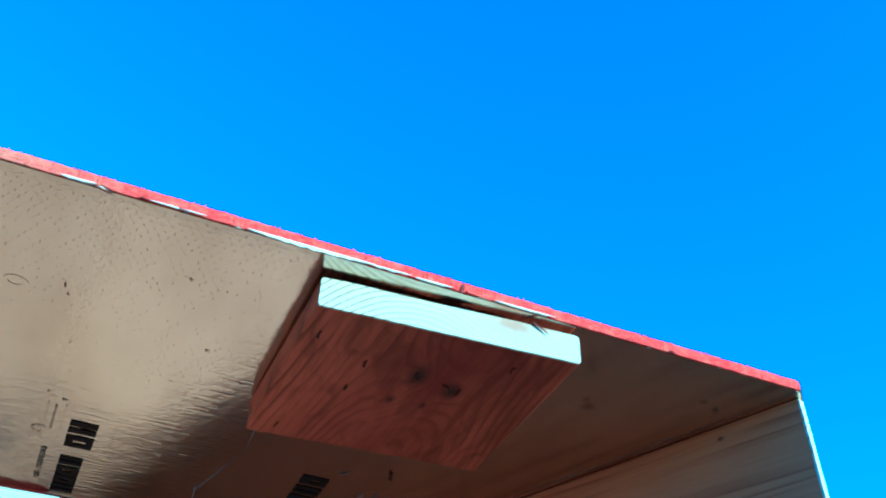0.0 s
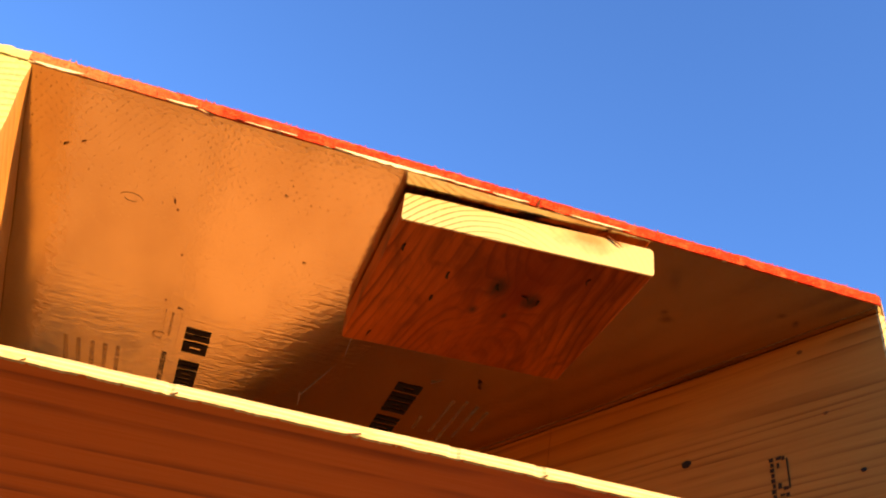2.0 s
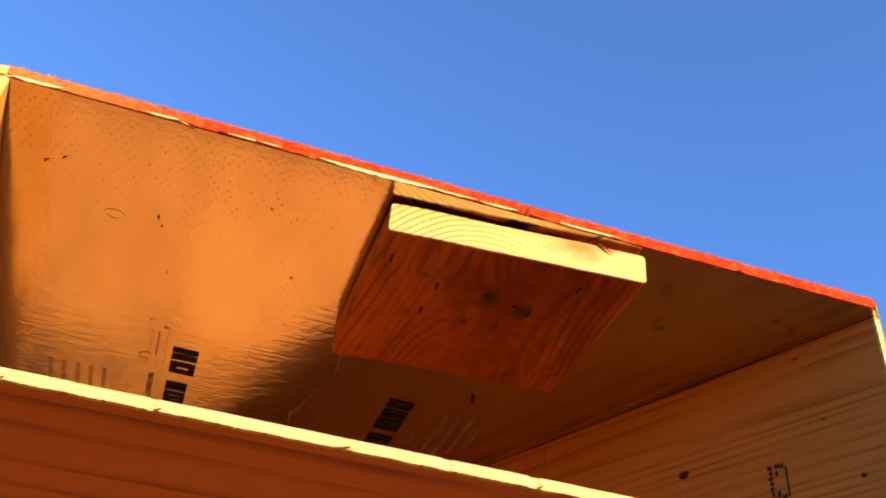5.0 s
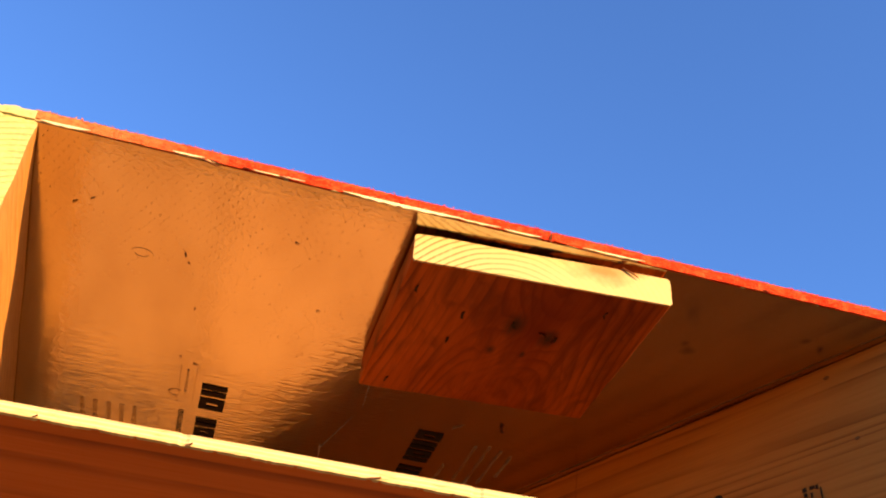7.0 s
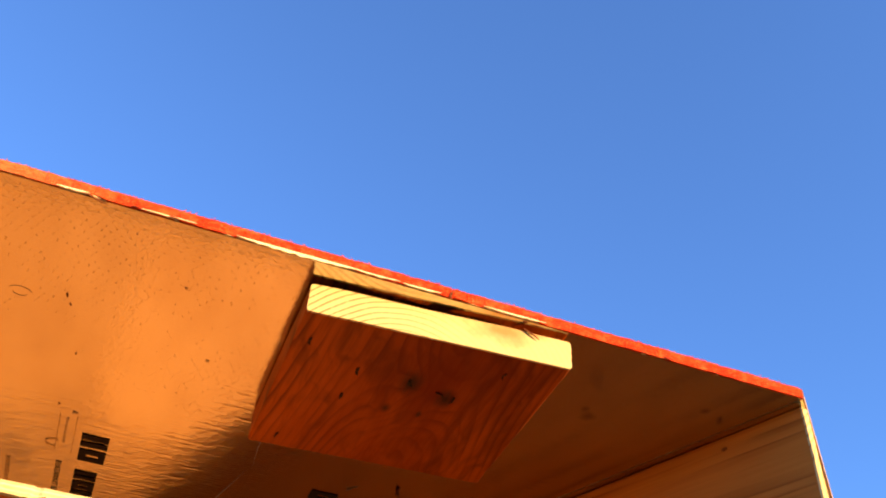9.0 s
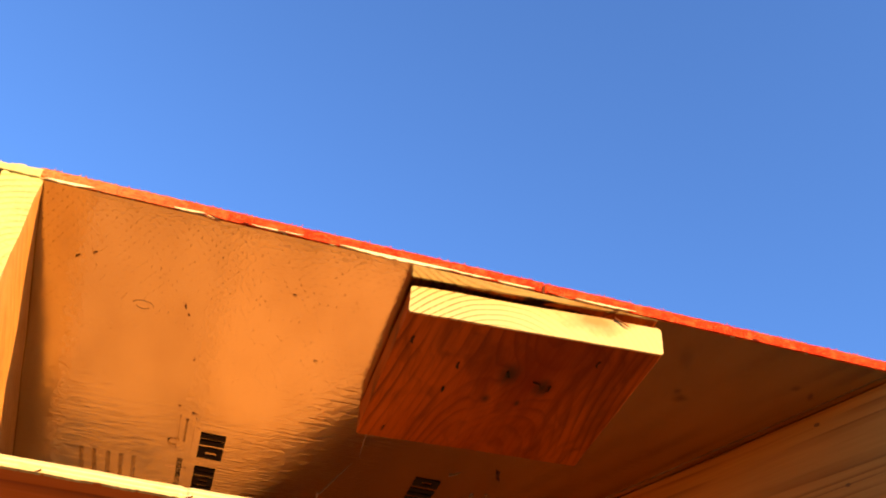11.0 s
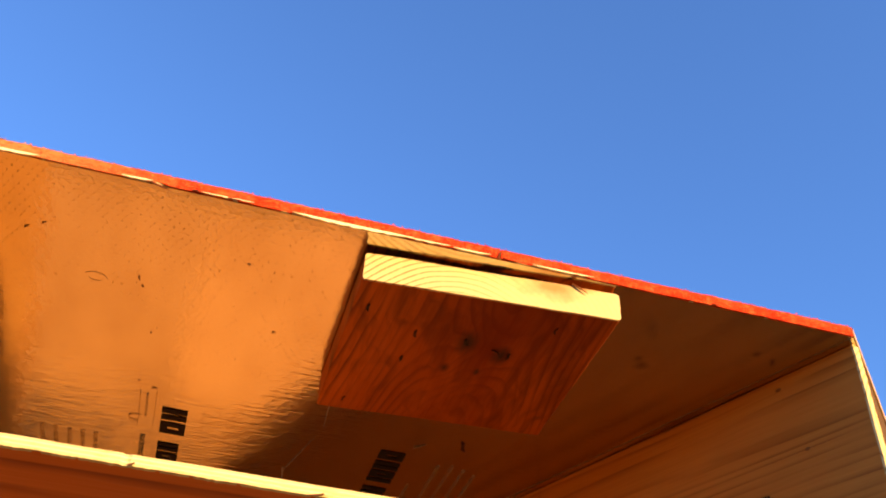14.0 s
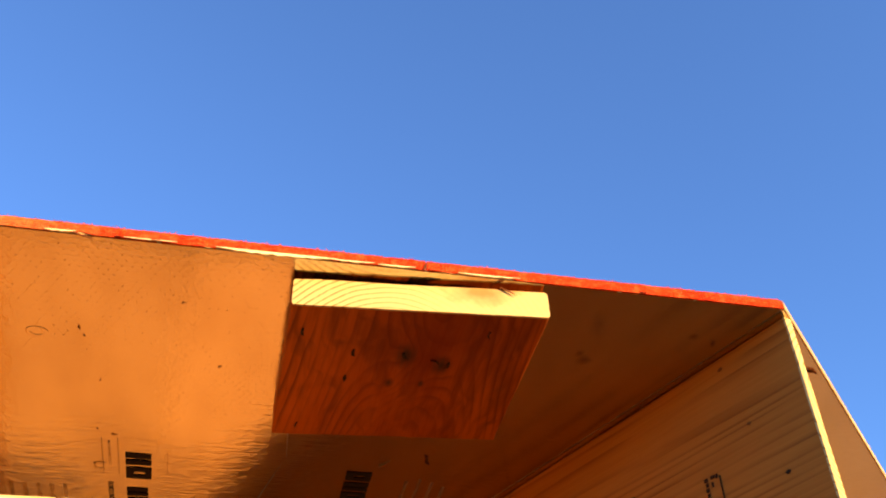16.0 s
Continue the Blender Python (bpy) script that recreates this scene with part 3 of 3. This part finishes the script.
def ring_mark(x, y, r):
    """A round dent where a fastener pulls the foil up."""
    bm = bmesh.new()
    rows = [[bm.verts.new((x + q * math.cos(a), y + q * 0.8 * math.sin(a), z)) for q, z in ((r, -0.0007), (r * 0.8, -0.00092), (r * 0.6, -0.0007))] for a in [math.tau * k / 24 for k in range(24)]]
    for k in range(24):
        a, b = rows[k], rows[(k + 1) % 24]
        for i in range(2):
            bm.faces.new((a[i], a[i + 1], b[i + 1], b[i]))
    part("dent", bm, MAT_FOIL, panel, "round dent in the foil", smooth=True)


ring_mark(-0.352, 0.150, 0.0105)


def edge_fuzz(root):
    """Torn fibres standing off the painted edge."""
    verts, faces = [], []
    rnd = random.Random(23)
    for k in range(300):
        x = rnd.uniform(-0.446, 0.36)
        top = rnd.random() < 0.7
        z = THICK + 0.0002 if top else rnd.uniform(0.0008, 0.0025)
        ln = (0.0004 + 0.0026 * rnd.random() ** 2.5) * (1.0 if top else 0.7)
        w = rnd.uniform(0.0003, 0.0009)
        dx = rnd.uniform(-0.0025, 0.0025)
        i = len(verts)
        verts += [(x - w, -0.0004, z), (x + w, -0.0004, z), (x, 0.0006, z), (x + dx, -0.0008, z + (ln if top else -ln))]
        faces += [(i, i + 1, i + 3), (i + 1, i + 2, i + 3), (i + 2, i, i + 3), (i, i + 2, i + 1)]
    data = bpy.data.meshes.new("fibre")
    data.from_pydata(verts, [], faces)
    tagged(link_part("fibre", data, MAT_RED, root, "fuzz of red painted fibres"), kind="stuff")


edge_fuzz(panel)


def perforations(root):
    """Even rows of punched vent holes in the foil, fading out away from the edge."""
    verts, faces = [], []
    rnd = random.Random(11)
    for j in range(58):
        y = 0.008 + j * 0.0072
        x = -0.442 + (0.0041 if j % 2 else 0.0)
        while x < -0.122:
            fade = noise.noise(Vector((x * 6, y * 6, 2.0))) * 0.9 + 1.0 - y * 3.4
            if rnd.random() < fade:
                cx, cy = x + rnd.uniform(-0.0006, 0.0006), y + rnd.uniform(-0.0006, 0.0006)
                a, c = rnd.uniform(0.0005, 0.0010), rnd.uniform(0.0004, 0.0006)
                k = len(verts)
                verts += [(cx - a, cy, -0.0011), (cx, cy - c, -0.0013), (cx + a, cy + rnd.uniform(0, 0.0004), -0.0011), (cx, cy + c, -0.0013)]
                faces.append((k, k + 1, k + 2, k + 3))
            x += 0.0082
    data = bpy.data.meshes.new("perforation")
    data.from_pydata(verts, [], faces)
    tagged(link_part("perforation", data, MAT_PUNCH, root, "rows of small punched holes"), kind="stuff")


perforations(panel)

# the panel behind it, butted with a red edge that hangs a little low
rear = thing("roof_panel", (0, DEEP, 0), "strand board roof panel with foil underside behind the first", "roof panel", "structure")
end_a = CORNER + HIP * ((DEEP + 0.003) / HIP.y)
end_b = CORNER + HIP * (2.6 / HIP.y)
part("board", prism([(LEFT, DEEP + 0.003), (end_a.x, DEEP + 0.003), (end_b.x, 2.6), (LEFT, 2.6)], THICK, 0.0006), MAT_STRAND, rear)
part("foil", prism([(LEFT, DEEP + 0.004), (end_a.x, DEEP + 0.004), (end_b.x, 2.6), (LEFT, 2.6)], 0.0003, -0.0003), MAT_FOIL, rear)
part("painted_edge", prism([(-0.37, DEEP + 0.001), (-0.285, DEEP + 0.001), (-0.275, DEEP + 0.006), (-0.37, DEEP + 0.006)], 0.004, -0.009), MAT_RED, rear, "red edge paint")
pe = bmesh.new()
for tri in (((-0.088, 0.001), (-0.088, -0.012), (-0.02, 0.0)),):
    fr = [pe.verts.new((x, DEEP - 0.004, z)) for x, z in tri]
    bk = [pe.verts.new((x, DEEP + 0.006, z)) for x, z in tri]
    pe.faces.new(fr)
    pe.faces.new(bk)
    for i in range(3):
        pe.faces.new((fr[i], fr[(i + 1) % 3], bk[(i + 1) % 3], bk[i]))
part("painted_edge", pe, MAT_RED, rear, "torn red edge paint")

# the slope past the corner
side = thing("roof_panel", CORNER, "strand board roof panel with foil underside past the hip", "roof panel", "structure")


def skew_plate(o, e, h, n, le, lh, z0, z1, inset=0.0):
    bm = bmesh.new()
    pts = [o + h * inset, o + e * le + h * inset, o + e * le + h * lh, o + h * lh]
    lo = [bm.verts.new(p + n * z0) for p in pts]
    hi = [bm.verts.new(p + n * z1) for p in pts]
    bm.faces.new(lo)
    bm.faces.new(hi)
    for i in range(4):
        bm.faces.new((lo[i], lo[(i + 1) % 4], hi[(i + 1) % 4], hi[i]))
    return bm


N2 = EDGE2.cross(HIP).normalized()
O2 = CORNER + Vector((0.0008, 0, 0))
part("board", skew_plate(O2, EDGE2, HIP, N2, 2.2, 2.836, 0.0006, THICK), MAT_STRAND, side, "bare tan strand board")
part("foil", skew_plate(O2, EDGE2, HIP, N2, 2.2, 2.836, -0.0004, 0.0002, 0.002), MAT_FOIL_SIDE, side, "crinkled silver foil facing")
part("scuff", sliver(O2 + EDGE2 * 0.105 + HIP * 0.02 - N2 * 0.001, O2 + EDGE2 * 0.125 + HIP * 0.006 - N2 * 0.001, 0.012, 0.0008), MAT_BARK, side, "dark gouge")

# hip board: a thin plank on edge under the hip
DOWN = Vector((-0.170, -0.181, -1.0))
hip = thing("hip_rafter", CORNER, "pine hip board on edge with knots and a stamp", "rafter", group="roof rafters")
h0 = Vector((0.3670, 0.010, -0.0014))
HOUT = Vector((0.9165, 0.400, 0.0)) * 0.0100
hip_bm, hip_cap = lumber(h0 + DOWN * 0.252, h0 + DOWN * 0.252 + HIP * 1.75, HOUT, -DOWN * 0.252, HOUT, -DOWN * 0.252, ease=0.0012, steps=30, rough=0.0005, fuzz=0.0004)
part("plank", hip_bm, MAT_HIP, hip)
part("sawn_end", hip_cap, MAT_HIP_END, hip, "pale sawn end grain")


HIP_N = -HIP.cross(DOWN).normalized()
HIP_N = HIP_N if HIP_N.x < 0 else -HIP_N


def on_hip(a, b):
    """A point of the hip board's face: a metres in from its end, b metres down."""
    return h0 + HIP * (a - 0.032 * b) + DOWN * (b * 1.017 + 0.002) + HIP_N * 0.0008


def hip_bar(name, a0, b0, a1, b1, material, label, thick=0.0004):
    """A thin flat mark on the hip board's face."""
    bm = bmesh.new()
    ps = [on_hip(a0, b0), on_hip(a1, b0), on_hip(a1, b1), on_hip(a0, b1)]
    lo, hi = [bm.verts.new(p) for p in ps], [bm.verts.new(p + HIP_N * thick) for p in ps]
    bm.faces.new(lo)
    bm.faces.new(hi)
    for i in range(4):
        bm.faces.new((lo[i], lo[(i + 1) % 4], hi[(i + 1) % 4], hi[i]))
    part(name, bm, material, hip, label)


def hip_knot(a, b, r, material, label):
    bm = bmesh.new()
    ring = [bm.verts.new(on_hip(a + math.cos(k * 0.5236) * r * 1.35 * random.uniform(0.85, 1.1), b + math.sin(k * 0.5236) * r)) for k in range(12)]
    mid = bm.verts.new(on_hip(a, b) + HIP_N * 0.0006)
    for k in range(12):
        bm.faces.new((ring[k], ring[(k + 1) % 12], mid))
    part("knot", bm, material, hip, label)


for k in range(9):
    w = random.uniform(0.0028, 0.0046)
    hip_bar("stamp_mark", 0.1312, 0.1310 + k * 0.0058, 0.1312 + w, 0.1352 + k * 0.0058, MAT_STAMP, "small smudged grade stamp mark")
for a0, b0, a1, b1 in ((0.1225, 0.131, 0.128, 0.1345), (0.1190, 0.1315, 0.1218, 0.136), (0.116, 0.135, 0.1176, 0.168), (0.1185, 0.165, 0.1235, 0.1685), (0.1180, 0.172, 0.1215, 0.1755),
                       (0.1225, 0.172, 0.1275, 0.174), (0.1255, 0.138, 0.1278, 0.1435), (0.1250, 0.160, 0.1285, 0.166), (0.123, 0.1775, 0.1255, 0.1805)):
    hip_bar("stamp_mark", a0, b0, a1, b1, MAT_STAMP, "small smudged grade stamp mark")
hip_bar("joint", 0.434, 0.0, 0.4346, 0.11, MAT_JOINT, "fine brown joint line", 0.0001)
hip_knot(0.231, 0.110, 0.0046, MAT_NAIL, "small dark knot")
hip_knot(0.045, 0.1675, 0.0022, MAT_NAIL, "sunk dark nail")
hip_knot(0.071, 0.097, 0.0020, MAT_KNOT, "small brown knot")
hip_knot(0.088, 0.014, 0.0026, MAT_KNOT, "small brown knot")


# solid blocking under the panel joint
block = thing("wood_block", (0, 0, 0), "flat pine block nailed under the foil across a panel joint", "wood block")
block_bm, block_cap = lumber((-0.1185, 0.0240, -0.0348), (-0.1175, 0.2465, -0.0360), (0.2362, -0.017, 0), (0, 0, 0.0292), (0.239, -0.019, 0), (0, 0, 0.0352),
                      ease=0.0028, steps=12, rough=0.0006, fuzz=0.0003)
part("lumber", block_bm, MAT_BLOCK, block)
part("sawn_end", block_cap, MAT_BLOCK_END, block, "pale sawn end grain with curved rings")
# Five sunk nails, then three knot cores drawn with the same dark sliver.
for x, y, a in ((-0.104, 0.064, 80), (-0.053, 0.089, 75), (-0.056, 0.134, 85), (-0.094, 0.226, 95), (0.069, 0.043, 80), (-0.0035, 0.087, 60), (0.027, 0.094, 40), (0.039, 0.097, 100)):
    c, s = math.cos(radians(a)) * 0.0058, math.sin(radians(a)) * 0.0058
    under = -0.0357 - 0.0012 * (y - 0.024) / 0.2225
    part("nail", sliver((x - c, y - s, under), (x + c, y + s, under), 0.0052, 0.0006), MAT_NAIL, block, "dark sunk nail and knot mark")
part("splinter", sliver((0.072, 0.0085, -0.004), (0.088, 0.0065, -0.014), 0.0028, 0.001), MAT_BARK, block, "torn reddish splinter")


# doubled rafters
def rafter(x, width, depth, material, lean, label, drop=0.0006):
    root = thing("rafter", (x, 0, 0), label, "rafter", group="roof rafters")
    body, cap = lumber((x, 0.0012, -drop - depth), (x - 0.092 * 1.6, 1.6, -drop - depth), (width, 0, 0), (lean, 0, depth), (width, 0, 0), (0, 0, depth),
                          ease=0.003, steps=20, rough=0.0012, fuzz=0.0011)
    part("lumber", body, MAT_RAFTER, root)
    part("sawn_end", cap, material, root, "pale rough sawn end grain")
    return root


r1 = rafter(-0.4705, 0.0320, 0.2375, MAT_RAFTER_END, -0.003, "pine rafter end with curved growth rings, sawn square")
r2 = rafter(-0.5000, 0.0285, 0.2430, MAT_RAFTER_END_B, -0.006, "pine rafter end with torn saw fibres, beside its twin", 0.0046)
random.seed(4)
for k in range(44):
    z = -0.006 - random.random() ** 1.2 * 0.15
    o = Vector((-0.5065 - 0.025 * z, 0.0, z))
    part("splinter", sliver(o, o + Vector((-random.uniform(0.001, 0.0045), -random.uniform(0, 0.001), random.uniform(-0.002, 0.003))), 0.0012, 0.0004), MAT_PALE, r2, "torn pale fibre")
for k in range(60):
    z = -0.006 - random.random() * 0.225
    o = Vector((-0.4778 - 0.025 * z, -0.0006, z))
    part("splinter", sliver(o, o + Vector((random.uniform(0.001, 0.0038), -0.001, random.uniform(-0.002, 0.003))), 0.0016, 0.0004), MAT_PALE, r2, "torn pale fibre")

# soffit under the rafters
SOFFIT_Z, SOFFIT_Y = -0.2555, -0.0215
soffit = thing("soffit", (0, SOFFIT_Y, SOFFIT_Z), "thin pine plywood soffit under the rafter tails, open behind but for unseen added arms", "soffit", "structure")
# The arms behind y 0.298 are unseen, added to darken what the foil reflects.
part("plywood", prism([(LEFT, SOFFIT_Y + 0.002), (0.335, SOFFIT_Y + 0.002), (-0.335, 1.55), (-0.445, 1.55), (0.088, 0.298), (-0.470, 0.298), (-0.582, 1.55), (LEFT, 1.55)], SOFFIT_Z, SOFFIT_Z - 0.0076), MAT_SOFFIT_SHADED, soffit)
bm = bmesh.new()
rows = []
for i in range(1201):
    x = LEFT + (0.335 - LEFT) * i / 1200
    dip = 0.0012 if min(abs(x + 0.268), abs(x - 0.0), abs(x + 0.066)) < 0.003 else 0.0
    lo = SOFFIT_Z - 0.0078 + noise.noise(Vector((x * 60, 0, 9))) * 0.0005 + noise.noise(Vector((x * 330, 0, 9))) * 0.0005
    hi = SOFFIT_Z + 0.0003 + noise.noise(Vector((x * 25, 4, 9))) * 0.0004
    rows.append([bm.verts.new(p) for p in ((x, SOFFIT_Y + dip, lo), (x, SOFFIT_Y - 0.0006 + dip, (lo + hi) / 2), (x, SOFFIT_Y + dip, hi), (x, SOFFIT_Y + 0.004, hi), (x, SOFFIT_Y + 0.004, lo))])
for r, s in zip(rows, rows[1:]):
    for k in range(5):
        bm.faces.new((r[k], r[(k + 1) % 5], s[(k + 1) % 5], s[k]))
bm.faces.new(rows[0])
bm.faces.new(rows[-1])
# Paler top sheet, out of view, added to brighten what the foil mirrors.
part("top_veneer", prism([(LEFT, SOFFIT_Y + 0.004), (0.33, SOFFIT_Y + 0.004), (0.21, 0.292), (LEFT, 0.292)], SOFFIT_Z + 0.0012, SOFFIT_Z), MAT_VENEER, soffit, "unseen pale pine veneer added to brighten the foil")
# Unseen sheet over the hip arm, its colour raised to lift the reflection.
part("top_veneer", prism([(0.19, 0.296), (-0.337, 1.545), (-0.440, 1.545), (0.090, 0.300), (0.092, 0.296)], SOFFIT_Z + 0.0012, SOFFIT_Z), MAT_ARM_LIGHTENED, soffit, "unseen reddish veneer lightened to lift the foil's reflection")
part("ply_edge", bm, MAT_PLY_EDGE, soffit, "pale layered plywood edge")
for x, ln in ((-0.262, -0.006), (-0.135, -0.012), (0.006, -0.005), (-0.36, -0.004)):
    part("splinter", sliver((x, SOFFIT_Y - 0.0012, SOFFIT_Z - 0.0060), (x + ln, SOFFIT_Y - 0.0014, SOFFIT_Z - 0.0084), 0.0022, 0.0007), MAT_BARK, soffit, "torn splinter on the cut edge")

# the soffit goes on past the corner: unseen, added and sized for the side foil's reflection
side_soffit = thing("soffit", (0.345, -0.02, SOFFIT_Z), "unseen plywood soffit strip past the hip corner, added for the side foil's reflection", "soffit", "structure")
SO = Vector((0.345, -0.0215, SOFFIT_Z))
part("plywood", skew_plate(SO, EDGE2, HIP, N2, 1.9, 0.58, -0.0080, 0.0), MAT_SOFFIT_SHADED, side_soffit)
part("top_veneer", skew_plate(SO, EDGE2, HIP, N2, 1.895, 0.575, 0.0, 0.0012, 0.004), MAT_VENEER, side_soffit, "unseen pale pine veneer added to brighten the foil")

# house wall behind the eave
WALL_Y = 1.6


def house_wall(name, a, d, length, label):
    """A wall slab from a along d, from the ground up to the roof."""
    ob = new(name, bpy.data.meshes.new(name))
    bm = bmesh.new()
    d = Vector((d.x, d.y, 0)).normalized()
    n = Vector((-d.y, d.x, 0)) * 0.14
    lo = [bm.verts.new((p.x, p.y, 0.0)) for p in (a, a + d * length, a + d * length + n, a + n)]
    hi = [bm.verts.new((v.co.x, v.co.y, 2.432 + 0.0174 * WALL_Y)) for v in lo]
    bm.faces.new(lo)
    bm.faces.new(hi)
    for i in range(4):
        bm.faces.new((lo[i], lo[(i + 1) % 4], hi[(i + 1) % 4], hi[i]))
    bmesh.ops.recalc_face_normals(bm, faces=bm.faces)
    bm.to_mesh(ob.data)
    bm.free()
    ob.data.materials.append(MAT_WALL)
    return tagged(ob, label, "wall", kind="structure")


turn_x = CORNER.x + HIP.x * WALL_Y / HIP.y
house_wall("wall_front", Vector((LEFT + 0.1, WALL_Y, 0)), Vector((1, 0, 0)), turn_x - LEFT - 0.1, "tan strand board house wall in low sun")
house_wall("wall_side", Vector((turn_x + 0.004, WALL_Y, 0)), EDGE2, 1.9, "tan strand board house wall past the corner")
